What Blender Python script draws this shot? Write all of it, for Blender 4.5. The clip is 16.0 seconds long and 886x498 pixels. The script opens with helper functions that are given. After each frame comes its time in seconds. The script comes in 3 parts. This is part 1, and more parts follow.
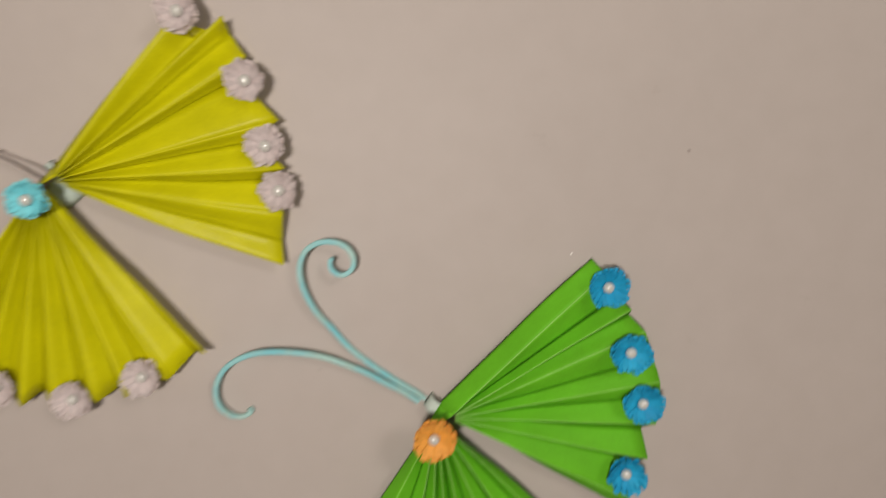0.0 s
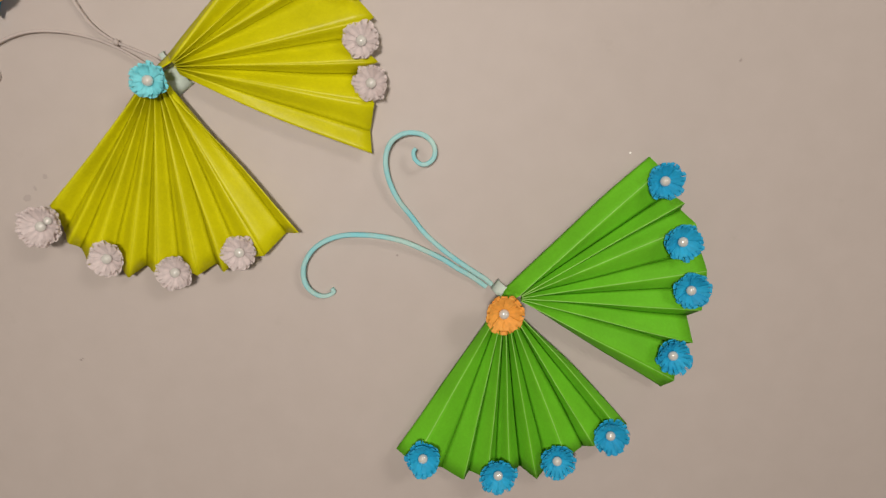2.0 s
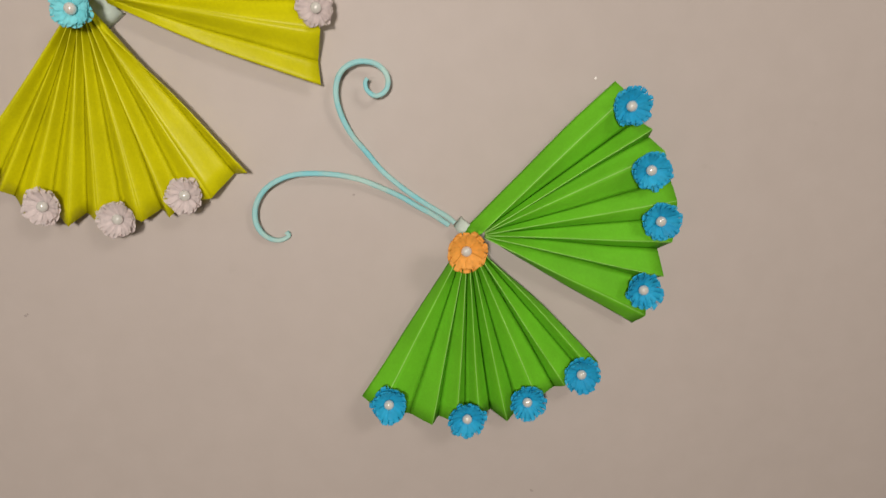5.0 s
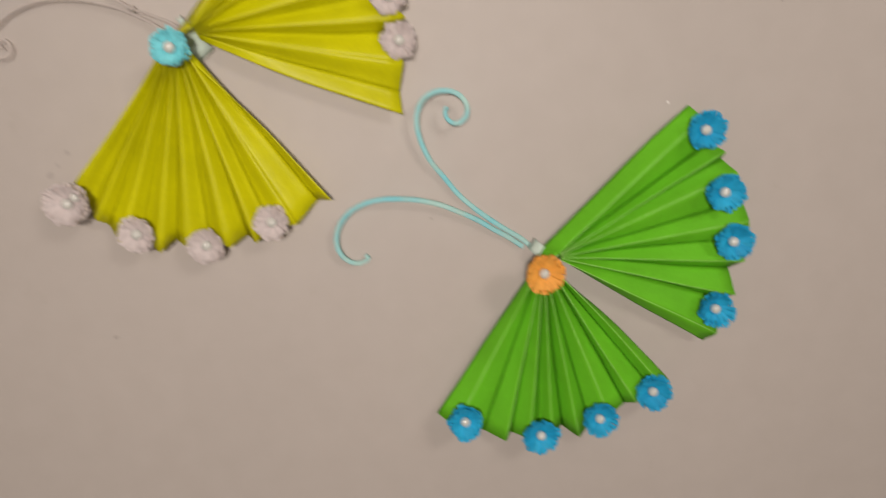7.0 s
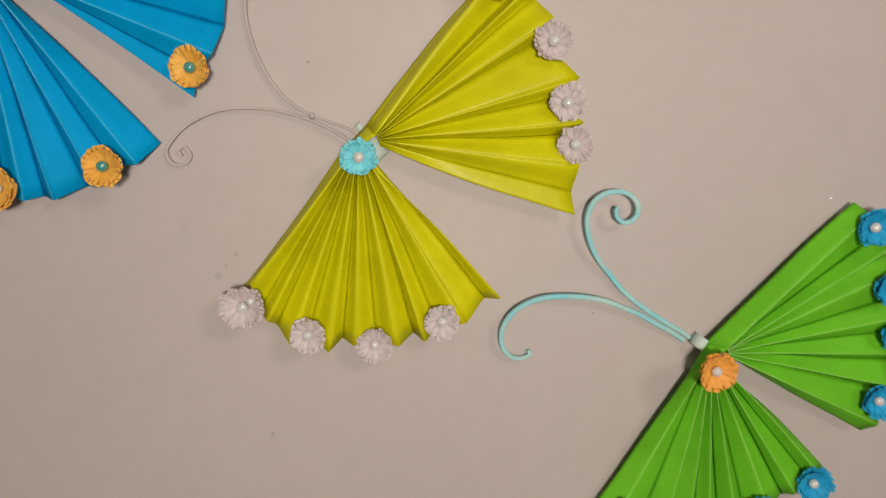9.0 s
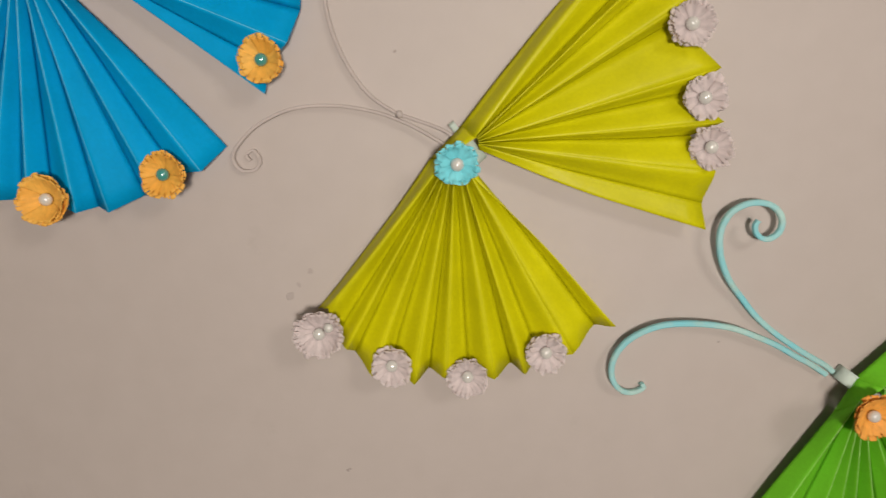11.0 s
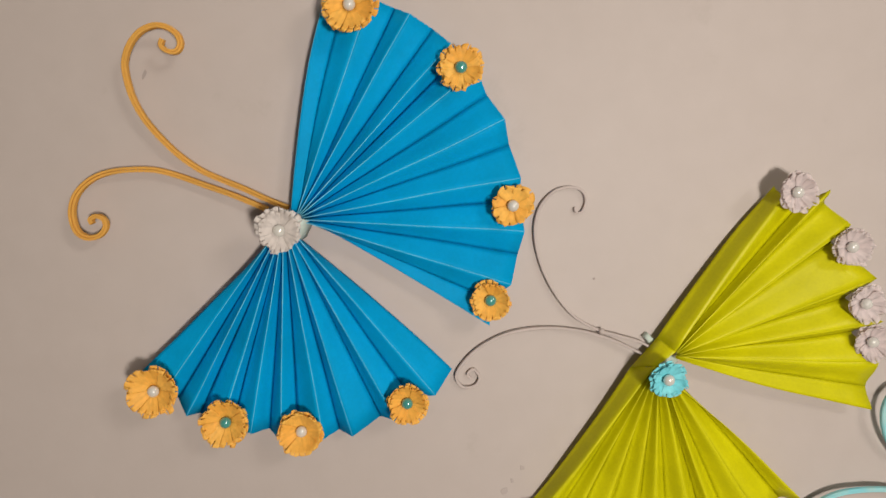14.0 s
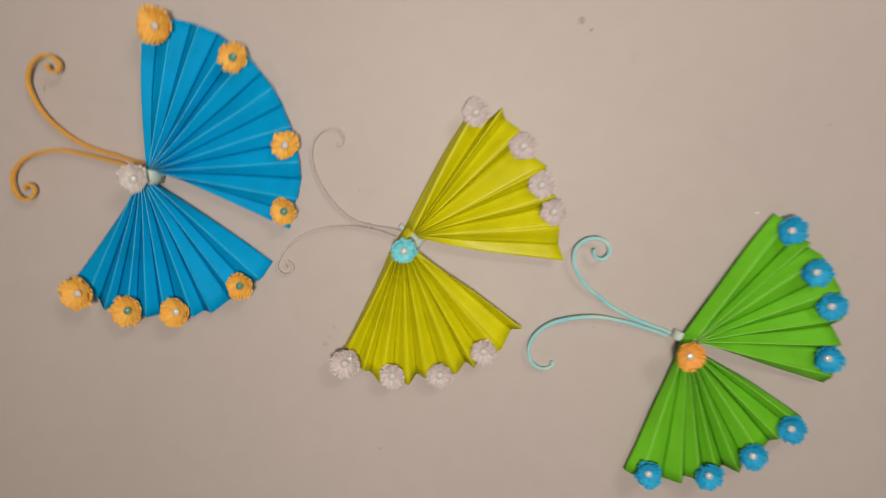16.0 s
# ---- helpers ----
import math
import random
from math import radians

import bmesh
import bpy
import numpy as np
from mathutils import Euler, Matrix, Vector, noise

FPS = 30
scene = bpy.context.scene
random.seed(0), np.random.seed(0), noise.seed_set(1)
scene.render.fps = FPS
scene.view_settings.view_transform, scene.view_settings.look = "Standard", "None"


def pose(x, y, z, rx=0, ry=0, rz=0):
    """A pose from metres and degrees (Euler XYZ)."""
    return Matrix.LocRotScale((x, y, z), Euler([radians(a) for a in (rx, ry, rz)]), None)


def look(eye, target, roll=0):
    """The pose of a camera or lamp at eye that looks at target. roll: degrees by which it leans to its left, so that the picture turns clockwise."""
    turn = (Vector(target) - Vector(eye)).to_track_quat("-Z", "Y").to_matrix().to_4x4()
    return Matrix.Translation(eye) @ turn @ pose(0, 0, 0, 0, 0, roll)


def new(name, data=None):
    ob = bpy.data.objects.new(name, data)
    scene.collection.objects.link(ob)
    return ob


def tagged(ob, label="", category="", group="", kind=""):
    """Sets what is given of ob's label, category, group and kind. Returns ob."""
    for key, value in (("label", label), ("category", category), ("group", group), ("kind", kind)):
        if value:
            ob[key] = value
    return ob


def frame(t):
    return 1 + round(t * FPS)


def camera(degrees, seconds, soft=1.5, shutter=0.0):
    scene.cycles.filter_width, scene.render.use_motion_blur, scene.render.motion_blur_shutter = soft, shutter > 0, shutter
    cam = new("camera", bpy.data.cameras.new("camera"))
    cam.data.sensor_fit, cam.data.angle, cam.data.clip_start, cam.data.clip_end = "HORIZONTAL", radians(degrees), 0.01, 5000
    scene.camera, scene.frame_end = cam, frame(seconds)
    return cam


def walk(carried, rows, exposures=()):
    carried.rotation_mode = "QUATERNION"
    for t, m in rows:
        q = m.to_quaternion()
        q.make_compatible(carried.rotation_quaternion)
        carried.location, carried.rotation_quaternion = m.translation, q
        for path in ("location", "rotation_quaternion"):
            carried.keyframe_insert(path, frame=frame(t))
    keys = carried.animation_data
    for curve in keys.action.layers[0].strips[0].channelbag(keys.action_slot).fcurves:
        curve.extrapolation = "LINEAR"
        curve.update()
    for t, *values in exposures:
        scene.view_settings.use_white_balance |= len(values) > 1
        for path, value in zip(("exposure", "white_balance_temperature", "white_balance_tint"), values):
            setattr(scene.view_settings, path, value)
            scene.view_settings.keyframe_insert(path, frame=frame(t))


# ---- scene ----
cam = camera(68.98, 16.0, soft=1.35, shutter=0.9)

PATH = [
    (0, (0.17145, -0.30523, 1.54968), (0.19148, 0.18636, 1.46061), 6.648),
    (0.5, (0.15309, -0.34350, 1.53410), (0.16892, 0.14853, 1.44663), 6.972),
    (1, (0.14490, -0.35395, 1.51884), (0.16770, 0.13811, 1.43306), 7.965),
    (1.5, (0.14158, -0.35244, 1.50661), (0.16017, 0.13879, 1.41523), 8.419),
    (2, (0.13779, -0.34496, 1.50047), (0.16132, 0.14541, 1.40569), 8.160),
    (2.5, (0.14288, -0.34014, 1.49969), (0.17190, 0.14918, 1.40109), 8.060),
    (3, (0.14841, -0.33837, 1.48951), (0.18535, 0.14884, 1.38339), 8.286),
    (3.5, (0.15531, -0.33981, 1.49567), (0.19581, 0.14796, 1.39350), 7.772),
    (4, (0.15354, -0.33817, 1.49734), (0.19317, 0.14819, 1.38830), 7.116),
    (4.2, (0.15439, -0.33679, 1.49501), (0.19400, 0.14937, 1.38513), 6.950),
    (6.3, (0.14628, -0.33143, 1.48088), (0.17739, 0.14829, 1.34342), 6.738),
    (6.5, (0.14148, -0.33472, 1.48417), (0.17183, 0.14630, 1.35113), 6.974),
    (7, (0.12072, -0.33759, 1.49513), (0.14558, 0.14691, 1.37411), 5.764),
    (7.5, (0.08327, -0.35567, 1.50640), (0.09163, 0.13340, 1.40276), 5.775),
    (8, (0.04840, -0.36638, 1.51535), (0.06106, 0.12396, 1.41837), 4.638),
    (8.2, (0.04115, -0.36191, 1.51712), (0.06465, 0.12808, 1.42036), 4.686),
    (10.3, (0.01953, -0.28029, 1.52864), (0.04052, 0.20717, 1.41936), 5.856),
    (10.5, (0.01334, -0.27836, 1.52766), (0.03286, 0.20944, 1.41962), 5.004),
    (11, (0.00060, -0.28057, 1.52846), (-0.00021, 0.20501, 1.40926), 4.905),
    (11.5, (-0.01211, -0.26777, 1.52806), (-0.01341, 0.21795, 1.40942), 4.936),
    (12, (-0.02653, -0.25835, 1.53204), (-0.02656, 0.22805, 1.41623), 4.106),
    (12.5, (-0.04682, -0.25390, 1.54870), (-0.04346, 0.23693, 1.45343), 3.015),
    (13, (-0.07628, -0.28012, 1.57009), (-0.07737, 0.21275, 1.48599), 2.667),
    (13.5, (-0.09791, -0.30485, 1.59085), (-0.09852, 0.18842, 1.50908), 1.926),
    (14, (-0.10671, -0.30850, 1.60083), (-0.09743, 0.18625, 1.52921), 0.831),
    (14.5, (-0.09819, -0.32149, 1.60636), (-0.09231, 0.17248, 1.52917), -0.795),
    (15, (-0.06337, -0.36573, 1.59373), (-0.06904, 0.12706, 1.50932), -2.053),
    (15.5, (0.01004, -0.40645, 1.56722), (-0.00951, 0.08411, 1.47249), -3.043),
    (16, (0.06031, -0.45158, 1.58012), (0.02451, 0.03841, 1.48720), -6.189),
]
EXPOSURES = [(0, -0.5), (0.5, -0.58), (1.5, -0.45), (2.5, -0.37), (3.5, -0.38), (4.2, -0.38), (6.5, -0.37), (7.5, -0.47), (8, -0.42), (10.5, -0.42), (11.5, -0.37), (12.5, -0.37), (13, -0.28), (14.5, -0.27), (15.5, -0.42), (16, -0.38)]
walk(cam, [(t, look(eye, target, roll)) for t, eye, target, roll in PATH], EXPOSURES)

# ---- world and lamps ----
world = bpy.data.worlds.new("world")
scene.world = world
world.use_nodes = True
world.node_tree.nodes["Background"].inputs["Color"].default_value = (0.02, 0.022, 0.025, 1)
world.node_tree.nodes["Background"].inputs["Strength"].default_value = 0.2


def lamp(name, kind, m, watts, colour, size, size_y=None):
    data = bpy.data.lights.new(name, kind)
    data.energy, data.color = watts, colour
    if kind == "AREA":
        data.shape, data.size, data.size_y = "RECTANGLE", size, size_y
    else:
        data.shadow_soft_size = size
    ob = new(name, data)
    ob.matrix_world = m
    return ob


# the ceiling tube of the room
TUBE = (1.00, -1.40, 2.42)
# added point light, unseen and fixed, standing in for the camera's moving flash
FLASH_STANDIN = (0.075, -0.74, 1.555)
lamp("tube_lamp", "AREA", look(TUBE, (0.05, 0.0, 1.48)), 9, (1.0, 0.93, 0.86), 0.40, 0.30)
lamp("flash_standin_lamp", "POINT", pose(*FLASH_STANDIN), 24, (1.0, 0.92, 0.85), 0.040)


# ---- materials ----
def material(name, rough=0.6, metal=0.0):
    m = bpy.data.materials.new(name)
    m.use_nodes = True
    n = m.node_tree.nodes["Principled BSDF"]
    n.inputs["Roughness"].default_value = rough
    n.inputs["Metallic"].default_value = metal
    return m, m.node_tree, n


def link(tree, a, b):
    tree.links.new(a, b)


def noise_of(tree, scale, detail=4.0, rough=0.55, coord="Object"):
    co = tree.nodes.new("ShaderNodeTexCoord")
    tex = tree.nodes.new("ShaderNodeTexNoise")
    tex.inputs["Scale"].default_value = scale
    tex.inputs["Detail"].default_value = detail
    tex.inputs["Roughness"].default_value = rough
    link(tree, co.outputs[coord], tex.inputs["Vector"])
    return tex.outputs["Fac"]


def ramp(tree, value, low, high, a=0.3, b=0.7):
    r = tree.nodes.new("ShaderNodeValToRGB")
    r.color_ramp.elements[0].position, r.color_ramp.elements[1].position = a, b
    r.color_ramp.elements[0].color, r.color_ramp.elements[1].color = (*low, 1), (*high, 1)
    link(tree, value, r.inputs["Fac"])
    return r.outputs["Color"]


def blend(tree, kind, fac, a, b):
    mix = tree.nodes.new("ShaderNodeMix")
    mix.data_type, mix.blend_type = "RGBA", kind
    for socket, v in ((mix.inputs["Factor"], fac), (mix.inputs["A"], a), (mix.inputs["B"], b)):
        if isinstance(v, bpy.types.NodeSocket):
            link(tree, v, socket)
        else:
            socket.default_value = v
    return mix.outputs["Result"]


def bump(tree, shader, value, strength, distance, after=None):
    b = tree.nodes.new("ShaderNodeBump")
    b.inputs["Strength"].default_value, b.inputs["Distance"].default_value = strength, distance
    link(tree, value, b.inputs["Height"])
    if after:
        link(tree, after, b.inputs["Normal"])
    link(tree, b.outputs["Normal"], shader.inputs["Normal"])
    return b.outputs["Normal"]


def wall_paint(name, base):
    m, t, s = material(name, 0.6)
    low = tuple(c * 0.93 for c in base)
    col = ramp(t, noise_of(t, 3.0, 3), low, base)
    fine = ramp(t, noise_of(t, 60.0, 3), (0.965, 0.96, 0.955), (1.0, 1.0, 1.0))
    col = blend(t, "MULTIPLY", 1.0, col, fine)
    grime = ramp(t, noise_of(t, 17.0, 6, 0.7), (0.90, 0.89, 0.87), (1, 1, 1), 0.27, 0.37)
    link(t, blend(t, "MULTIPLY", 0.8, col, grime), s.inputs["Base Color"])
    n = bump(t, s, noise_of(t, 220.0, 3), 0.05, 0.001)
    bump(t, s, noise_of(t, 25.0, 3), 0.05, 0.003, n)
    return m


def card(name, base, fold, sheen=0.55, wear=0.035, through_light=0.32, gloss=0.2, stain=None):
    """Coloured craft paper: fibres, uneven dye, and folds rubbed pale along the ridges (the first UV runs from the ridge, in centimetres)."""
    m, t, s = material(name, sheen)
    s.inputs["Specular IOR Level"].default_value = gloss
    deep = tuple(c * 0.86 for c in base)
    col = ramp(t, noise_of(t, 40.0, 4), deep, base)
    fibre = ramp(t, noise_of(t, 700.0, 3), (0.93, 0.93, 0.93), (1, 1, 1))
    col = blend(t, "MULTIPLY", 1.0, col, fibre)
    if stain:
        col = blend(t, "MIX", ramp(t, noise_of(t, 65.0, 3, 0.6), (0, 0, 0), (1, 1, 1), 0.36, 0.64), col, (*stain, 1))
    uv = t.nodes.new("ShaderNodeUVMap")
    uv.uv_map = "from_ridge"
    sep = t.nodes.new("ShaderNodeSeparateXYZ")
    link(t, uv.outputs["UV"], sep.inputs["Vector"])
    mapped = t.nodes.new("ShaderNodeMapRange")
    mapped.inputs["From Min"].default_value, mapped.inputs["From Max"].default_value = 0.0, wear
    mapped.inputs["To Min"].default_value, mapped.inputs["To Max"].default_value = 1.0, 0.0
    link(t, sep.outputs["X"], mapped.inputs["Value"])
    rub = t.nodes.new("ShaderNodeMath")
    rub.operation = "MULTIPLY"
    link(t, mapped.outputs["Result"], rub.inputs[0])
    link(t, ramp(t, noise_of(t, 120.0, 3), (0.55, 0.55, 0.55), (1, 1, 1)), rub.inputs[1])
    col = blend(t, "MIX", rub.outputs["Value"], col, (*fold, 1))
    link(t, col, s.inputs["Base Color"])
    n = bump(t, s, noise_of(t, 500.0, 3), 0.15, 0.0004)
    bump(t, s, noise_of(t, 55.0, 4, 0.6), 0.22, 0.0022, n)
    if through_light:
        out = t.nodes["Material Output"]
        tr = t.nodes.new("ShaderNodeBsdfTranslucent")
        link(t, col, tr.inputs["Color"])
        mx = t.nodes.new("ShaderNodeMixShader")
        mx.inputs["Fac"].default_value = through_light
        link(t, s.outputs["BSDF"], mx.inputs[1])
        link(t, tr.outputs["BSDF"], mx.inputs[2])
        link(t, mx.outputs["Shader"], out.inputs["Surface"])
    return m


def crepe(name, base, pale, through_light=0.15):
    """Thin fringed paper of the flowers, unevenly dyed, each petal a little different."""
    m, t, s = material(name, 0.65)
    info = t.nodes.new("ShaderNodeObjectInfo")
    tint = ramp(t, info.outputs["Random"], base, pale, 0.0, 1.0)
    mottled = ramp(t, noise_of(t, 260.0, 4), (0.80, 0.80, 0.80), (1, 1, 1))
    col = blend(t, "MULTIPLY", 1.0, tint, mottled)
    link(t, col, s.inputs["Base Color"])
    co = t.nodes.new("ShaderNodeTexCoord")
    stretch = t.nodes.new("ShaderNodeMapping")
    stretch.inputs["Scale"].default_value = (90, 300, 1100)
    veins = t.nodes.new("ShaderNodeTexNoise")
    veins.inputs["Scale"].default_value, veins.inputs["Detail"].default_value = 1.0, 3.0
    link(t, co.outputs["Object"], stretch.inputs["Vector"])
    link(t, stretch.outputs["Vector"], veins.inputs["Vector"])
    col = blend(t, "MULTIPLY", 0.8, col, ramp(t, veins.outputs["Fac"], (0.88, 0.88, 0.88), (1.04, 1.04, 1.04)))
    link(t, col, s.inputs["Base Color"])
    bump(t, s, veins.outputs["Fac"], 0.5, 0.0006)
    out = t.nodes["Material Output"]
    tr = t.nodes.new("ShaderNodeBsdfTranslucent")
    link(t, col, tr.inputs["Color"])
    mx = t.nodes.new("ShaderNodeMixShader")
    mx.inputs["Fac"].default_value = through_light
    link(t, s.outputs["BSDF"], mx.inputs[1])
    link(t, tr.outputs["BSDF"], mx.inputs[2])
    link(t, mx.outputs["Shader"], out.inputs["Surface"])
    return m


def bead(name, base, rough=0.18):
    m, t, s = material(name, rough)
    link(t, ramp(t, noise_of(t, 300.0, 2), tuple(c * 0.85 for c in base), base), s.inputs["Base Color"])
    s.inputs["Coat Weight"].default_value = 1.0
    s.inputs["Coat Roughness"].default_value = 0.16
    s.inputs["Specular IOR Level"].default_value = 0.8
    return m


WALL = wall_paint("wall_paint", (0.460, 0.404, 0.369))
PLASTER = wall_paint("room_paint", (0.70, 0.66, 0.60))
FLOOR = wall_paint("floor_tile", (0.42, 0.38, 0.33))
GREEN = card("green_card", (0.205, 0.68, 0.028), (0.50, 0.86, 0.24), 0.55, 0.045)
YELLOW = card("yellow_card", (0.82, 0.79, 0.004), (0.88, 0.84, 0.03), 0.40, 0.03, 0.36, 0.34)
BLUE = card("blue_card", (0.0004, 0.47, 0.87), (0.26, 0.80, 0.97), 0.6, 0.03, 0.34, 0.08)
PETAL_BLUE = crepe("blue_crepe", (0.004, 0.36, 0.66), (0.016, 0.46, 0.76))
PETAL_WHITE = crepe("white_crepe", (0.86, 0.76, 0.74), (0.93, 0.84, 0.82), 0.42)
PETAL_CREAM = crepe("cream_crepe", (0.72, 0.66, 0.61), (0.84, 0.78, 0.73), 0.3)
PETAL_ORANGE = crepe("orange_crepe", (0.93, 0.45, 0.06), (0.97, 0.55, 0.10))
PETAL_AQUA = crepe("aqua_crepe", (0.18, 0.69, 0.77), (0.26, 0.79, 0.85))
PETAL_PEACH = crepe("peach_crepe", (0.91, 0.37, 0.045), (0.95, 0.44, 0.075))
STRIP_AQUA = card("aqua_strip", (0.58, 0.83, 0.78), (0.5, 0.78, 0.76), 0.6, stain=(0.30, 0.73, 0.79))
STRIP_ORANGE = card("orange_strip", (0.90, 0.51, 0.11), (0.92, 0.58, 0.18), 0.6)
STRIP_WHITE = card("white_strip", (0.69, 0.61, 0.57), (0.76, 0.68, 0.64), 0.6)
TIE = card("mint_strip", (0.74, 0.84, 0.76), (0.80, 0.88, 0.82), 0.6)
PEARL = bead("pearl", (0.58, 0.57, 0.52), 0.16)
TEAL = bead("teal_bead", (0.05, 0.27, 0.24))
SMUDGE = material("smudge", 0.8)[0]
SMUDGE.node_tree.nodes["Principled BSDF"].inputs["Base Color"].default_value = (0.33, 0.285, 0.26, 1)
FAINT = material("faint_smudge", 0.8)[0]
FAINT.node_tree.nodes["Principled BSDF"].inputs["Base Color"].default_value = (0.385, 0.335, 0.308, 1)
CHIP = material("chip", 0.8)[0]
CHIP.node_tree.nodes["Principled BSDF"].inputs["Base Color"].default_value = (0.92, 0.9, 0.86, 1)


# ---- building ----
def part(name, bm, mat, parent=None, label="", smooth=True):
    me = bpy.data.meshes.new(name)
    for f in bm.faces:
        f.smooth = smooth
    bm.to_mesh(me)
    bm.free()
    me.materials.append(mat)
    ob = new(name, me)
    ob.parent = parent
    return tagged(ob, label)


def box(bm, a, b):
    made = bmesh.ops.create_cube(bm, size=1)["verts"]
    for v in made:
        v.co = Vector([a[k] + (v.co[k] + 0.5) * (b[k] - a[k]) for k in range(3)])


def slab(name, a, b, mat, label):
    bm = bmesh.new()
    box(bm, a, b)
    return tagged(part(name, bm, mat, None, label, False), category=name.split("_")[0], kind="structure")


# ---- the room ----
slab("wall_north", (-2.0, 0.0, 0.0), (2.4, 0.12, 2.8), WALL, "plain wall in warm off-white paint, faintly smudged")
slab("wall_south", (-2.0, -3.62, 0.0), (2.4, -3.5, 2.8), PLASTER, "plain painted wall facing the decorated wall")
slab("wall_west", (-2.12, -3.62, 0.0), (-2.0, 0.12, 2.8), PLASTER, "plain painted side wall of the room")
slab("wall_east", (2.4, -3.62, 0.0), (2.52, 0.12, 2.8), PLASTER, "plain painted side wall of the room")
slab("floor", (-2.12, -3.62, -0.1), (2.52, 0.12, 0.0), FLOOR, "plain mottled floor of the room")
slab("ceiling", (-2.12, -3.62, 2.8), (2.52, 0.12, 2.9), PLASTER, "plain painted ceiling of the room")


# ---- paper butterflies ----
def lerp(a, b, k):
    return a + (b - a) * k


def pleat(name, starts, ends, lifts, round_fold, mat, parent, bows, seed, ids):
    """One panel of a folded fan, between two creases. lifts: whether each crease is a ridge."""
    bm = bmesh.new()
    uv = bm.loops.layers.uv.new("from_ridge")
    nu, nv = 12, 6
    grid, flat = [], {}
    for i in range(nu + 1):
        u = i / nu
        line = [lerp(Vector(starts[k]), Vector(ends[k]), u) for k in (0, 1)]
        for k in (0, 1):
            way = (Vector(ends[k]) - Vector(starts[k])).normalized()
            line[k] += Vector((-way.z, 0, way.x)) * (bows[k] * math.sin(math.pi * u) + 0.0009 * u * noise.noise(Vector((u * 2.2, ids[k] * 2.3, 4.1))))
            line[k].y += 0.0010 * u * noise.noise(Vector((u * 2.0 + 7, ids[k] * 1.9, 1.3)))
        row = []
        for j in range(nv + 1):
            v = j / nv
            p = lerp(line[0], line[1], v)
            soft = lerp(v, v * v * (3 - 2 * v), round_fold)
            p.y = lerp(line[0].y, line[1].y, soft)
            inside = math.sin(math.pi * v)
            p.y += inside * (0.0009 * noise.noise(Vector((u * 3 + seed, v * 1.5, seed * 0.7)))) * u
            vert = bm.verts.new(p)
            wide = (line[1] - line[0]).length * 100
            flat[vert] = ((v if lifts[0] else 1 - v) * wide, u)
            row.append(vert)
        grid.append(row)
    for i in range(nu):
        for j in range(nv):
            bm.faces.new((grid[i][j], grid[i][j + 1], grid[i + 1][j + 1], grid[i + 1][j]))
    for f in bm.faces:
        for lp in f.loops:
            lp[uv].uv = flat[lp.vert]
    bmesh.ops.recalc_face_normals(bm, faces=bm.faces[:])
    bmesh.ops.solidify(bm, geom=bm.faces[:], thickness=0.00022)
    return part(name, bm, mat, parent)


def wing(name, parent, at, creases, ridge_first, first, last, mat, round_fold=0.0, bow=(0, 0), edge=(5, 5), label="", valley=6.2, crest=12.8):
    """A fan of pleats. creases: (direction in degrees, length in mm). at, first, last: where the folds gather, in mm from the thing's middle."""
    hub = new(name)
    hub.parent = parent
    tagged(hub, label)
    n = len(creases)
    starts, ends, lifts = [], [], []
    for i, (angle, length) in enumerate(creases):
        up = (i % 2 == 0) == ridge_first
        a = radians(angle)
        wob = 0.0012 * noise.noise(Vector((i * 1.7, at[0], at[1])))
        e = Vector((at[0] / 1000 + math.cos(a) * length / 1000, (-0.0128 if up else -valley / 1000) + wob, at[1] / 1000 + math.sin(a) * length / 1000))
        s = Vector((at[0] / 1000 + math.cos(a) * 0.003, -0.0165 if up else -0.0165 + 0.6 * (0.0128 - valley / 1000), at[1] / 1000 + math.sin(a) * 0.003))
        if i == 1 and up:
            e.y = -crest / 1000
        if i == 0:
            s = Vector(((at[0] + first[0]) / 1000, -0.008, (at[1] + first[1]) / 1000))
        if i == n - 1:
            s = Vector(((at[0] + last[0]) / 1000, -0.008, (at[1] + last[1]) / 1000))
        if i in (0, n - 1):
            lift = edge[0 if i == 0 else 1] / 1000
            e.y, s.y = -lift, -(0.6 * lift + 0.0048 if lift < 0.0125 else 0.0155)
        starts.append(s)
        ends.append(e)
        lifts.append(up)
    bows = [0.0] * n
    bows[0], bows[-1] = bow[0] / 1000, bow[1] / 1000
    bows[1], bows[-2] = bows[0] * 0.6, bows[-1] * 0.6
    for i in range(n - 1):
        pleat("pleat", starts[i:i + 2], ends[i:i + 2], lifts[i:i + 2], round_fold, mat, hub, bows[i:i + 2], i * 3.1 + at[0], (i + at[0], i + 1 + at[0]))
    return starts


def waist(parent, upper, lower, mat):
    """The outermost fold, which runs on from wing to wing past the gathered middle."""
    bm = bmesh.new()
    uv = bm.loops.layers.uv.new("from_ridge")
    rows = []
    for i in range(7):
        u = i / 6
        a, c = lerp(upper[0], lower[0], u), lerp(upper[1], lower[1], u)
        bulge = Vector((0, -0.0003 * math.sin(math.pi * u), 0))
        rows.append([bm.verts.new(lerp(a, c, v) + bulge) for v in (0, 0.33, 0.67, 1)])
    for i in range(6):
        for j in range(3):
            bm.faces.new((rows[i][j], rows[i][j + 1], rows[i + 1][j + 1], rows[i + 1][j]))
    for f in bm.faces:
        for lp in f.loops:
            lp[uv].uv = (1.0, 0.0)
    bmesh.ops.recalc_face_normals(bm, faces=bm.faces[:])
    bmesh.ops.solidify(bm, geom=bm.faces[:], thickness=0.00022)
    return part("waist_fold", bm, mat, parent)


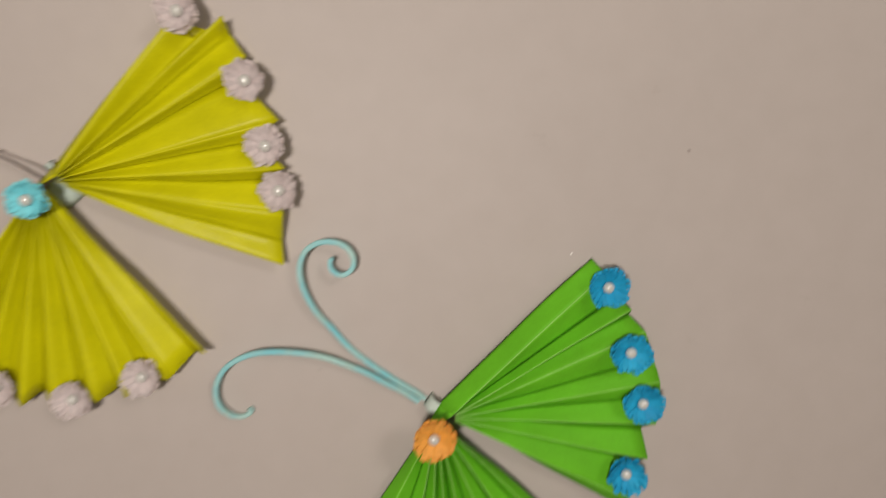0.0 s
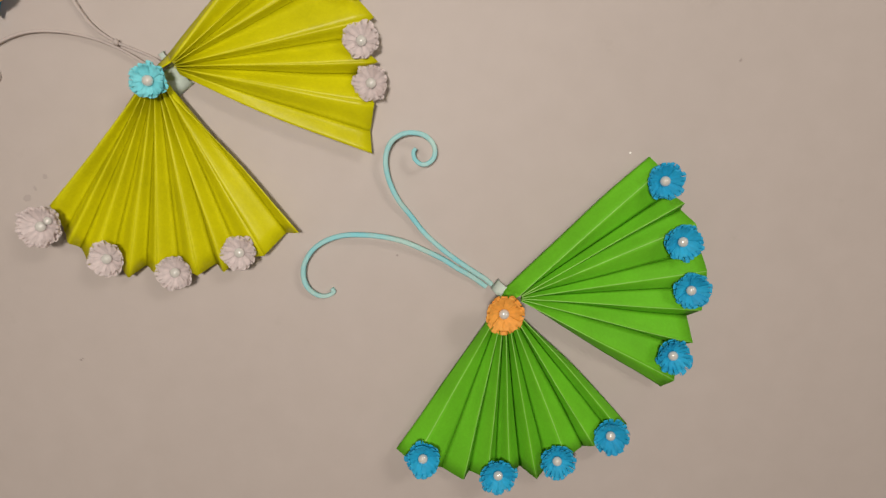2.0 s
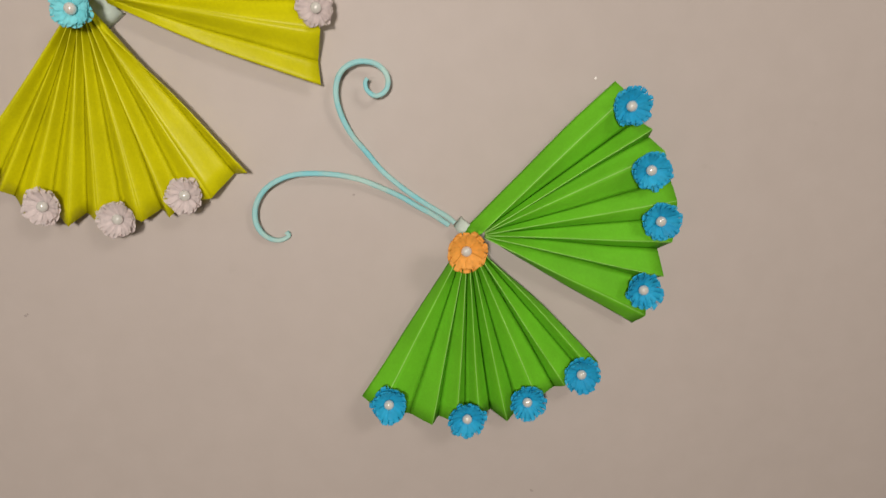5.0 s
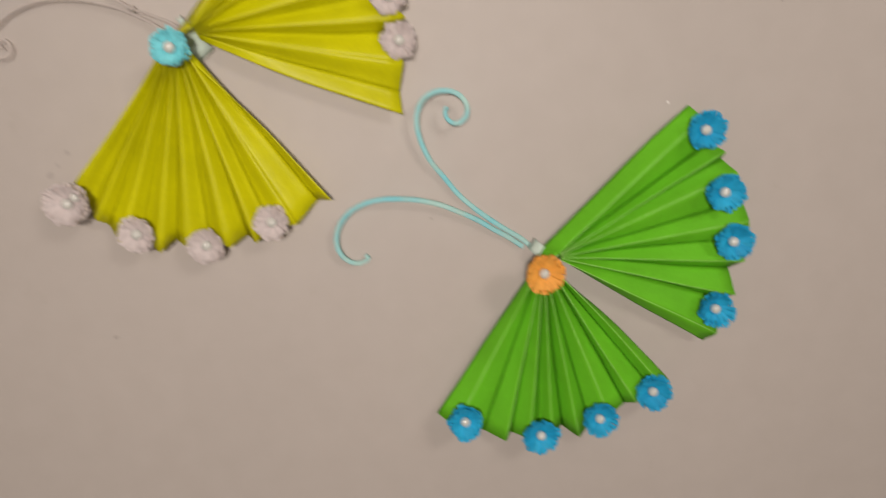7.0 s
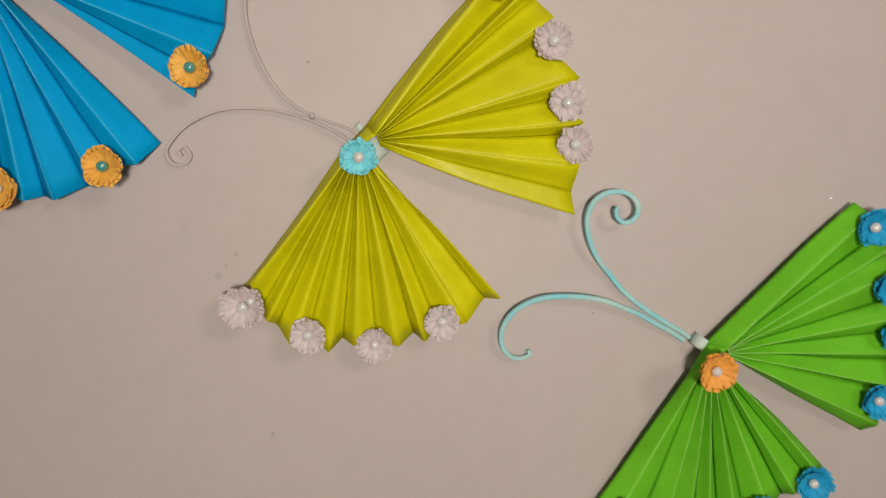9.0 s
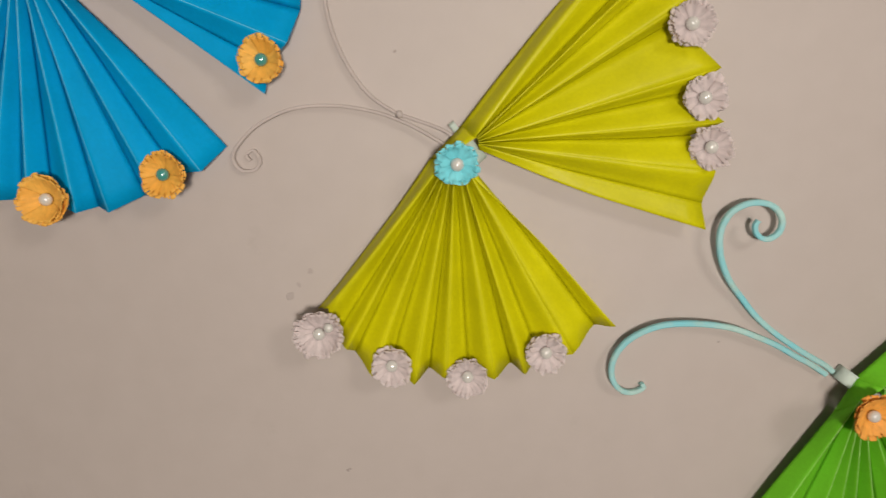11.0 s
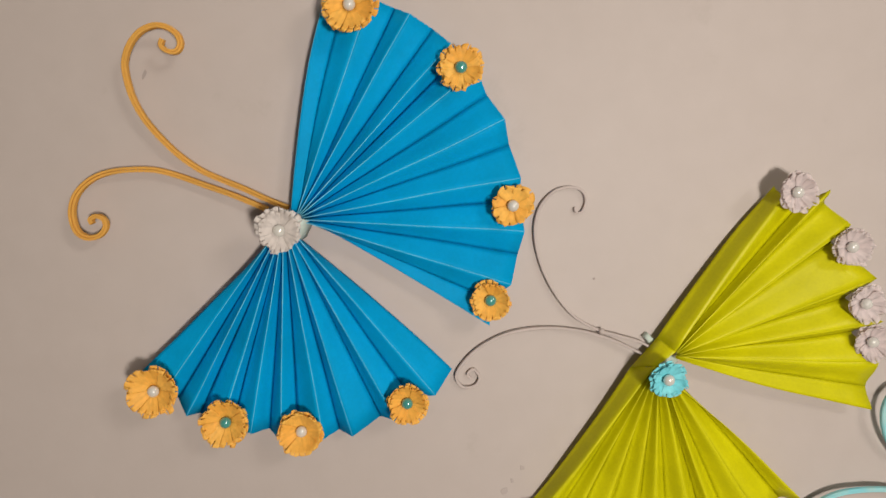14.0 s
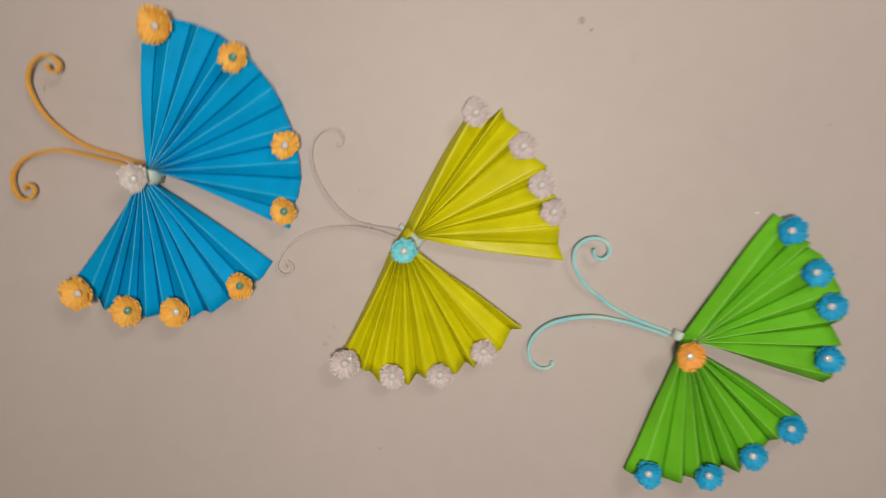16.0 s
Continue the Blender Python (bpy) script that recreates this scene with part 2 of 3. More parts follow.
def smooth_line(points, steps=7):
    out = []
    p = [Vector(q) for q in points]
    p = [2 * p[0] - p[1]] + p + [2 * p[-1] - p[-2]]
    for i in range(1, len(p) - 2):
        for s in range(steps):
            t = s / steps
            out.append(0.5 * (2 * p[i] + (p[i + 1] - p[i - 1]) * t + (2 * p[i - 1] - 5 * p[i] + 4 * p[i + 1] - p[i + 2]) * t * t
                              + (3 * p[i] - p[i - 1] - 3 * p[i + 1] + p[i + 2]) * t ** 3))
    out.append(p[-2])
    return out


def antenna(parent, points, thick, deep, mat, strands, label):
    """Paper strips on edge, glued together and curled at the tip. points: (right, up, lift off the wall) in mm."""
    hub = new("antenna")
    hub.parent = parent
    tagged(hub, label)
    line = smooth_line([(a / 1000, -c / 1000, b / 1000) for a, b, c in points])
    n = len(line)
    for k in range(strands):
        bm = bmesh.new()
        uv = bm.loops.layers.uv.new("from_ridge")
        off = (k - (strands - 1) / 2) * thick * 1.12
        rows = []
        for i, p in enumerate(line):
            way = line[min(i + 1, n - 1)] - line[max(i - 1, 0)]
            side = Vector((-way.z, 0, way.x)).normalized()
            u = i / (n - 1)
            y = 0.0003 * k + 0.0003 * math.sin(u * 9 + k)
            slim = 1 - 0.25 * max(0, u - 0.7) / 0.3
            c = p + side * off * (1 - 0.6 * max(0, u - 0.55))
            w = thick * 0.5 * slim
            b = min(0.4 * w, 0.0006)
            ring = []
            for a, d in ((-w, b), (-w, deep - b), (-w + b, deep), (w - b, deep), (w, deep - b), (w, b), (w - b, 0), (-w + b, 0)):
                ring.append(bm.verts.new(c + side * a + Vector((0, y + d, 0))))
            rows.append(ring)
        for i in range(n - 1):
            for j in range(8):
                bm.faces.new((rows[i][j], rows[i][(j + 1) % 8], rows[i + 1][(j + 1) % 8], rows[i + 1][j]))
        bm.faces.new(rows[0])
        bm.faces.new(rows[-1][::-1])
        for f in bm.faces:
            for lp in f.loops:
                lp[uv].uv = (1.0, 0.0)
        bmesh.ops.recalc_face_normals(bm, faces=bm.faces[:])
        part("strip", bm, mat, hub, "", False)
    return hub


def petal(rng, inner, outer, span, cup, teeth, fringe, lobe):
    """A petal that bends up from the middle of its flower, snipped into a fringe along its rim; -y is towards the room."""
    bm = bmesh.new()
    nv, rings = teeth * 3, (0.0, 0.25, 0.5, 0.72, 0.86, 1.0)
    lean, curl = rng.uniform(0.9, 1.1), rng.uniform(-0.04, 0.08)
    reach = [rng.uniform(1 - 0.6 * fringe, 1.07) for _ in range(teeth)]
    bend = [rng.uniform(-0.10, 0.10) for _ in range(teeth)]
    grid = {}
    for i, u in enumerate(rings):
        for j in range(nv + 1):
            v = j / nv
            tooth = min(j // 3, teeth - 1)
            r = lerp(inner, outer, u)
            a = (v - 0.5) * span * (0.86 + 0.14 * math.sin(min(1.0, u * 1.3) * math.pi * 0.5))
            far = max(0.0, u - (1 - fringe)) / fringe
            sag = 1 - lobe * (2 * v - 1) ** 2 * u
            r = lerp(r, r * reach[tooth], far) * sag
            q = r / outer
            y = -cup * lean * q ** 1.6 + (bend[tooth] * far + curl * u ** 4) * outer
            grid[i, j] = (a, r, y)
    verts = {}

    def vert(i, j, pull=0.0):
        if (i, j, pull) not in verts:
            a, r, y = grid[i, j]
            a += pull * span / nv
            verts[i, j, pull] = bm.verts.new((math.cos(a) * r, y, math.sin(a) * r))
        return verts[i, j, pull]

    for i in range(len(rings) - 1):
        for j in range(nv):
            cut = rings[i + 1] > 1 - fringe + 1e-6
            lo = 0.20 if j % 3 == 0 and cut else 0.0
            hi = -0.20 if j % 3 == 2 and cut else 0.0
            was = rings[i] > 1 - fringe + 1e-6
            bm.faces.new((vert(i, j, lo if was else 0.0), vert(i, j + 1, hi if was else 0.0), vert(i + 1, j + 1, hi), vert(i + 1, j, lo)))
    bmesh.ops.recalc_face_normals(bm, faces=bm.faces[:])
    for v in bm.verts:
        v.normal_update()
    under = {v: bm.verts.new(v.co - v.normal * 0.0002) for v in bm.verts[:]}
    rim = [e for e in bm.edges if e.is_boundary]
    for f in bm.faces[:]:
        bm.faces.new([under[v] for v in reversed(f.verts)])
    for e in rim:
        a, b = e.verts
        bm.faces.new((b, a, under[a], under[b]))
    bmesh.ops.recalc_face_normals(bm, faces=bm.faces[:])
    return bm


def pearl_mesh(radius, flat=0.85):
    bm = bmesh.new()
    bmesh.ops.create_uvsphere(bm, u_segments=20, v_segments=12, radius=radius)
    for v in bm.verts:
        v.co.y *= flat
    return bm


def knot(parent, at, lift, radius, mat):
    """The dab of glue and paper where two strips part."""
    bm = bmesh.new()
    bmesh.ops.create_icosphere(bm, subdivisions=2, radius=radius / 1000)
    uv = bm.loops.layers.uv.new("from_ridge")
    for v in bm.verts:
        v.co *= 1 + 0.35 * noise.noise(v.co * 900)
        v.co += Vector((at[0] / 1000, -lift / 1000, at[1] / 1000))
    for f in bm.faces:
        for lp in f.loops:
            lp[uv].uv = (1.0, 0.0)
    return part("knot", bm, mat, parent)


def flower(parent, at, lift, radius, mat, seed, count=9, cup=0.42, teeth=3, fringe=0.3, tip=(0, 0), bead_mat=PEARL, label="", extra=None, lobe=0.06):
    """A small fringed paper flower with a bead in its cup. at: mm from the thing's middle; lift: its base off the wall, in mm; tip: degrees of tilt."""
    rng = random.Random(seed)
    hub = new("paper_flower")
    hub.parent = parent
    hub.matrix_basis = pose(at[0] / 1000, -lift / 1000, at[1] / 1000, tip[0], 0, tip[1]) @ pose(0, 0, 0, 0, rng.uniform(0, 360), 0)
    tagged(hub, label)
    r = radius / 1000
    bm = bmesh.new()
    bmesh.ops.create_cone(bm, cap_ends=True, segments=18, radius1=r * 0.36, radius2=r * 0.30, depth=0.0008, matrix=Matrix.Rotation(radians(90), 4, "X"))
    part("flower_base", bm, mat, hub)
    for big, deep, shift in ((1.0, 0.78, 0.5), (0.93, 1.0, 0.0)):
        for k in range(count):
            bm = petal(rng, r * 0.12, r * big * rng.uniform(0.94, 1.06), 2 * math.pi / count * rng.uniform(1.16, 1.36), r * cup * deep, teeth, fringe, lobe)
            ob = part("petal", bm, mat, hub)
            ob.matrix_basis = pose(0, -0.00012 * (k % 3) - 0.0005 * (shift == 0), 0, rng.uniform(-1.5, 1.5), 360 / count * (k + shift + rng.uniform(-0.12, 0.12)), 0)
    ob = part("pearl", pearl_mesh(0.0027), bead_mat, hub, "round pearl bead" if bead_mat is PEARL else "faceted teal bead")
    ob.location = (0, -0.0030, 0)
    if extra:
        ob = part("pearl", pearl_mesh(0.0021), bead_mat, hub, "round pearl bead")
        ob.matrix_basis = hub.matrix_basis.inverted() @ pose((at[0] + extra[0]) / 1000, -(lift + 4.5) / 1000, (at[1] + extra[1]) / 1000)
    return hub


def tie(parent, at, angle, long, wide, high):
    """The strip that is wrapped round the gathered folds."""
    bm = bmesh.new()
    uv = bm.loops.layers.uv.new("from_ridge")
    h = long / 2000
    prof = [(-h, -0.0008), (-h, -high * 0.55), (-h * 0.8, -high * 0.88), (-h * 0.4, -high), (h * 0.4, -high), (h * 0.8, -high * 0.88), (h, -high * 0.55), (h, -0.0008)]
    a = radians(angle)
    along, across = Vector((math.cos(a), 0, math.sin(a))), Vector((-math.sin(a), 0, math.cos(a)))
    mid = Vector((at[0] / 1000, 0, at[1] / 1000))
    rows = [[bm.verts.new(mid + along * d + across * (s * wide / 2000) + Vector((0, y, 0))) for s in (-1, -0.3, 0.3, 1)] for d, y in prof]
    for i in range(len(prof) - 1):
        for j in range(3):
            bm.faces.new((rows[i][j], rows[i][j + 1], rows[i + 1][j + 1], rows[i + 1][j]))
    for f in bm.faces:
        for lp in f.loops:
            lp[uv].uv = (1.0, 0.0)
    bmesh.ops.recalc_face_normals(bm, faces=bm.faces[:])
    bmesh.ops.solidify(bm, geom=bm.faces[:], thickness=0.0004)
    return part("tie_strip", bm, TIE, parent, "pale mint paper strip")


def butterfly(x, z, label):
    ob = new("paper_butterfly")
    ob.location = (x, 0, z)
    return tagged(ob, label, "wall decoration", "paper butterflies on the wall")


# green butterfly with blue flowers
GX, GZ = 0.1958, 1.4157
green = butterfly(GX, GZ, "green pleated paper butterfly with blue flowers and an orange centre")
green_upper = wing("upper_wing", green, (0.0, 0.0), [
        (54.9, 101.5), (50.3, 100.9), (41.8, 98.4), (37.9, 100.8), (35.7, 99.3), (30.7, 101.9), (20.8, 103.5), (15.4, 103.3),
        (10, 104.7), (3.6, 101), (0.1, 96.7), (-7.3, 101), (-9.8, 95.4), (-20.4, 101.1), (-25, 100.4)],
     False, (-5.9, 2.7), (9.5, -5), GREEN, 0.15, (0.5, -0.5), (6, 6), "grass-green folded card")
green_lower = wing("lower_wing", green, (-5.7, -1.9), [
        (244.5, 107.6), (250.4, 107.2), (260, 106.9), (266.8, 108.1), (268.3, 105.3), (274, 105.6), (276.5, 104.1), (280.6, 102.8),
        (284.3, 102.2), (288.9, 107.1), (292.9, 105.3), (299.6, 100.4), (306.2, 100.7), (309, 100.5), (315.6, 99.3), (318.7, 100.8),
        (321.2, 105.2)],
     False, (-6.7, -13.8), (12.7, -11.7), GREEN, 0.15, (0, 2.5), (6, 6), "grass-green folded card")
waist(green, green_upper, green_lower, GREEN)
tie(green, (-6.5, 0.8), 150, 10, 6.5, 0.009)
antenna(green, [
        (-12.2, 2.3, 3), (-16.6, 5.2, 3.1), (-24.9, 9.1, 3.2), (-33.2, 13.3, 3.3), (-43.2, 19.1, 3.4), (-52.9, 26.1, 4),
        (-61.1, 34.2, 4.5), (-68.5, 41.7, 6.5), (-74.1, 50.3, 7.8), (-77.3, 58.6, 9), (-77.9, 65.5, 9.5), (-76, 71.9, 10),
        (-71.6, 76.1, 10.5), (-66.2, 77.9, 10.4), (-60.3, 77.6, 10.4), (-55.7, 74.9, 10.3), (-53.3, 70.8, 10.3), (-53.6, 66.2, 10.2),
        (-56.7, 63, 10.2), (-60.1, 62.8, 10.2), (-63.1, 65, 10.1), (-64.1, 68.2, 10.1), (-63.2, 70.3, 10)],
        0.0025, 0.0026, STRIP_AQUA, 1, "aqua paper strips curled at the tip")
antenna(green, [
        (-15, 0.7, 3), (-23.9, 5.5, 3.8), (-32, 9, 4.7), (-41.5, 13.5, 5.5), (-52.3, 17.3, 6.7), (-62.8, 20.4, 7.8),
        (-74.5, 21.8, 9), (-86, 21.3, 9), (-95.9, 19.5, 9), (-104.2, 15.5, 9), (-110.5, 9.5, 8.2), (-114.1, 1.4, 7.5),
        (-114, -6.3, 7), (-111.1, -12.1, 6.5), (-106.4, -15.6, 5.2), (-101.3, -16, 4), (-97.4, -13.3, 4), (-98.7, -11.3, 4)],
        0.0025, 0.0026, STRIP_AQUA, 1, "aqua paper strips curled at the tip")
flower(green, (-7.0, -6.3), 24.2, 10.3, PETAL_PEACH, 1, count=6, teeth=3, cup=0.5, fringe=0.2, tip=(0, 2.8), label="fringed orange paper flower")
flower(green, (66.4, 71.9), 12.2, 10.2, PETAL_BLUE, 10, count=6, cup=0.60, teeth=4, lobe=0.09, fringe=0.24, tip=(4.2, -2.8), label="fringed blue paper flower")
flower(green, (81.5, 42.1), 14.0, 10.2, PETAL_BLUE, 11, count=5, cup=0.60, teeth=5, lobe=0.09, fringe=0.24, tip=(2.8, -3.5), label="fringed blue paper flower")
flower(green, (92.3, 16.5), 12.0, 10.2, PETAL_BLUE, 12, count=6, cup=0.60, teeth=4, lobe=0.09, fringe=0.24, tip=(0, -3.5), label="fringed blue paper flower")
flower(green, (90.1, -20.8), 12.3, 10.2, PETAL_BLUE, 13, count=7, cup=0.60, teeth=3, lobe=0.09, fringe=0.3, tip=(-1.8, -2.8), label="fringed blue paper flower")
flower(green, (-37.1, -96.8), 15.8, 10.2, PETAL_BLUE, 14, count=4, cup=0.60, teeth=5, lobe=0.09, fringe=0.24, tip=(-4.2, 4.2), label="fringed blue paper flower")
flower(green, (6.0, -101.9), 15.2, 10.2, PETAL_BLUE, 15, count=6, cup=0.60, teeth=4, lobe=0.09, fringe=0.24, tip=(-4.9, 0), label="fringed blue paper flower")
flower(green, (38.0, -90.4), 12.7, 10.2, PETAL_BLUE, 16, count=6, cup=0.60, teeth=4, lobe=0.09, fringe=0.34, tip=(-5.6, -1.4), label="fringed blue paper flower")
flower(green, (65.6, -72.1), 11.2, 10.2, PETAL_BLUE, 17, count=5, cup=0.60, teeth=5, lobe=0.09, fringe=0.24, tip=(-3.5, -3.5), label="fringed blue paper flower")

# yellow butterfly with white flowers
YX, YZ = 0.0079, 1.5086
yellow = butterfly(YX, YZ, "yellow pleated paper butterfly with white flowers and an aqua centre")
yellow_upper = wing("upper_wing", yellow, (0.0, 0.0), [
        (59, 93.8), (57.7, 89), (50.4, 94.9), (48.7, 105.4), (45.7, 101.5), (38.1, 102.4), (35.4, 93.4), (21.3, 103.5),
        (17.7, 89.7), (9.7, 102.3), (6.2, 91.5), (-1.9, 101.4), (-9.7, 101.9), (-15.4, 106.7)],
     False, (-4.4, 6.2), (3.7, -2.8), YELLOW, 1.0, (1.5, -2), (2.5, 10), "bright yellow folded paper", 6.5, 14.0)
yellow_lower = wing("lower_wing", yellow, (-6.4, -2.5), [
        (234.8, 96.6), (236.3, 88.7), (242.5, 100.3), (246.3, 101.6), (248.8, 103.1), (255, 108.6), (258.3, 100.8), (265.2, 107.9),
        (268.5, 101.2), (272.8, 103.2), (278, 99.1), (284.9, 104.7), (289.6, 101), (292.3, 105.5), (297.2, 101.3), (304.7, 104.9),
        (313, 100.9), (317.2, 104.8)],
     False, (-9.9, -6), (10.2, -12.9), YELLOW, 1.0, (1, 1.5), (2.5, 13), "bright yellow folded paper", 6.5, 14.0)
waist(yellow, yellow_upper, yellow_lower, YELLOW)
tie(yellow, (-0.6, -5.0), 137, 13.5, 10, 0.0072)
tie(yellow, (-7.4, 5.0), 132, 5.0, 2.8, 0.005)
antenna(yellow, [
        (-6.7, 0.9, 6.0), (-13.0, 3.9, 5.5), (-24.4, 6.9, 5.0), (-33.1, 9.3, 4.5), (-44.6, 15.8, 4.0), (-54.7, 27.7, 3.5),
        (-61.9, 42.1, 3.0), (-65.0, 56.5, 3.0), (-63.3, 67.7, 2.9), (-57.6, 75.3, 2.9), (-50.6, 78.2, 2.8), (-43.6, 77.0, 2.8),
        (-41.0, 72.2, 2.7), (-42.6, 66.7, 2.7), (-45.4, 66.4, 2.6), (-46.3, 68.7, 2.6)],
        0.0013, 0.0024, STRIP_WHITE, 1, "thin greyish white paper strip curled at the tip")
antenna(yellow, [
        (-8.3, -3.9, 6.0), (-14.3, -0.7, 5.5), (-27.3, 4.9, 5.0), (-41.7, 8.6, 4.5), (-58.9, 9.7, 4.1), (-76.2, 6.9, 3.8),
        (-90.6, -0.8, 3.4), (-99.4, -10.4, 3.0), (-101.4, -16.5, 2.9), (-97.8, -21.1, 2.9), (-92.0, -20.3, 2.8), (-89.9, -16.1, 2.8),
        (-92.9, -12.1, 2.7), (-95.8, -14.3, 2.7), (-94.1, -16.7, 2.6)],
        0.0013, 0.0024, STRIP_WHITE, 1, "thin greyish white paper strip curled at the tip")
flower(yellow, (-5.1, -8.0), 23.9, 9.0, PETAL_AQUA, 2, count=7, teeth=3, cup=0.42, fringe=0.2, lobe=0.16, tip=(0, 2.1), label="fringed aqua paper flower")
flower(yellow, (52.0, 78.2), 14.7, 9.4, PETAL_WHITE, 30, count=9, cup=0.56, teeth=2, fringe=0.16, lobe=0.14, tip=(3.5, -2.8), label="fringed translucent white paper flower")
flower(yellow, (81.4, 53.0), 12.2, 9.4, PETAL_WHITE, 31, count=10, cup=0.56, teeth=3, fringe=0.16, lobe=0.14, tip=(2.1, -3.5), label="fringed translucent white paper flower")
flower(yellow, (91.7, 25.7), 11.0, 9.4, PETAL_WHITE, 32, count=9, cup=0.56, teeth=2, fringe=0.16, lobe=0.14, tip=(0, -4.2), label="fringed translucent white paper flower")
flower(yellow, (98.6, 6.3), 8.6, 9.4, PETAL_WHITE, 33, count=10, cup=0.56, teeth=3, fringe=0.16, lobe=0.14, tip=(-1.4, -3.5), label="fringed translucent white paper flower")
flower(yellow, (-58.7, -87.8), 14.5, 11.2, PETAL_WHITE, 34, count=11, cup=0.56, teeth=3, extra=(4.5, 4.0), fringe=0.16, lobe=0.14, tip=(-4.2, 4.2), label="fringed translucent white paper flower")
flower(yellow, (-26.0, -100.8), 12.5, 9.4, PETAL_WHITE, 35, count=8, cup=0.56, teeth=2, fringe=0.16, lobe=0.14, tip=(-4.9, 1.4), label="fringed translucent white paper flower")
flower(yellow, (8.2, -104.2), 9.6, 9.4, PETAL_WHITE, 36, count=10, cup=0.56, teeth=3, fringe=0.16, lobe=0.14, tip=(-4.9, 0), label="fringed translucent white paper flower")
flower(yellow, (41.5, -88.2), 12.4, 9.4, PETAL_WHITE, 37, count=9, cup=0.56, teeth=2, fringe=0.16, lobe=0.14, tip=(-3.5, -2.1), label="fringed translucent white paper flower")
knot(yellow, (-30.8, 8.5), 4.5, 1.6, STRIP_WHITE)

# blue butterfly with orange flowers
BX, BZ = -0.1683, 1.5713
blue = butterfly(BX, BZ, "blue pleated paper butterfly with orange flowers and a white centre")
blue_upper = wing("upper_wing", blue, (0.0, 0.0), [
        (81.9, 102.7), (77.7, 104), (71.1, 103.4), (65.2, 104.4), (60.9, 104.4), (54.6, 105.5), (48.6, 104.9), (45.5, 105.9),
        (40.2, 105.6), (33.7, 103.6), (26.1, 105), (19.7, 103.3), (11.2, 104.3), (5, 103.1), (-2.5, 104.9), (-8.9, 104),
        (-16.7, 103.7), (-22.9, 98.7), (-29, 103.2)],
     True, (-3.1, 2.7), (7.7, -2.2), BLUE, 0.1, (2.5, 0.5), (12, 9), "sky-blue folded card")
blue_lower = wing("lower_wing", blue, (-5.5, -1.3), [
        (226.2, 102.7), (234.3, 99.4), (237.9, 103.6), (242.6, 106.2), (245.1, 104.8), (252, 105.8), (253.9, 104.6), (259.9, 104.6),
        (263.6, 103.7), (267.8, 105.8), (271.5, 102.9), (278.8, 106.7), (282.6, 105.6), (286.4, 108.4), (293.7, 105.6), (298.1, 109.1),
        (304, 103.1), (310, 108.6), (317.3, 106.5)],
     False, (-12.6, -15.7), (5.9, -8.7), BLUE, 0.1, (0, 1), (10, 4), "sky-blue folded card")
waist(blue, blue_upper, blue_lower, BLUE)
tie(blue, (-0.8, -3.0), 155, 11, 10, 0.0195)
antenna(blue, [
        (-5.3, 4.3, 8), (-14.8, 8, 7.5), (-25.6, 12.8, 7), (-36.4, 17, 6.5), (-45.9, 21.2, 6), (-54.6, 27.4, 6.8),
        (-61.9, 34.5, 7.5), (-68.9, 43.1, 8.2), (-73.6, 52.3, 9), (-75.7, 61.4, 10.2), (-75.7, 69, 11.3), (-72.4, 76.4, 12.5),
        (-67.5, 81.9, 12.6), (-61.3, 84.5, 12.7), (-55.6, 83.7, 12.8), (-51.4, 80.6, 12.9), (-50.2, 76.6, 13.1), (-52.2, 73.5, 13.2),
        (-56, 73.6, 13.3), (-58.6, 75.9, 13.4), (-57.8, 78.6, 13.5)],
        0.0012, 0.003, STRIP_ORANGE, 2, "orange paper strips curled at the tip")
antenna(blue, [
        (-15.2, 3.4, 7), (-31.3, 9.9, 6.7), (-44.8, 14.5, 6.3), (-55.6, 18.2, 6), (-66, 20.9, 6.6), (-76.6, 21.1, 7.2),
        (-87.3, 19.7, 7.8), (-95.5, 16.1, 8.4), (-101.7, 10, 9), (-104.4, 3.2, 9.2), (-104.2, -3.6, 9.5), (-101.8, -8.6, 9.8),
        (-97.2, -10.6, 10), (-92.1, -9.3, 10.2), (-89.2, -5.4, 10.3), (-89.9, -1.8, 10.5), (-92.9, -0.4, 10.7), (-95.7, -1.9, 10.8),
        (-94.7, -3.9, 11)],
        0.0012, 0.003, STRIP_ORANGE, 2, "orange paper strips curled at the tip")
flower(blue, (-4.6, -3.7), 26.7, 10.2, PETAL_CREAM, 3, count=7, teeth=4, cup=0.42, fringe=0.2, tip=(0, 3.5), label="fringed translucent white paper flower")
flower(blue, (25.5, 92.8), 18.9, 12.2, PETAL_ORANGE, 50, count=7, cup=0.56, teeth=4, fringe=0.2, tip=(2.8, 0), label="fringed orange paper flower")
flower(blue, (73.8, 67.6), 19.0, 10.0, PETAL_ORANGE, 51, count=10, cup=0.36, teeth=2, bead_mat=TEAL, fringe=0.22, lobe=0.14, tip=(2.8, -2.8), label="fringed orange paper flower")
flower(blue, (98.5, 7.6), 15.7, 10.0, PETAL_ORANGE, 52, count=7, cup=0.36, teeth=2, fringe=0.2, lobe=0.14, tip=(0, -2.8), label="fringed orange paper flower")
flower(blue, (89.8, -37.2), 11.7, 9.6, PETAL_ORANGE, 53, count=6, cup=0.56, teeth=4, bead_mat=TEAL, fringe=0.2, tip=(-1.8, -2.8), label="fringed orange paper flower")
flower(blue, (-65.8, -80.2), 18.7, 12.2, PETAL_ORANGE, 54, count=6, cup=0.56, teeth=4, fringe=0.2, tip=(-4.9, 2.8), label="fringed orange paper flower")
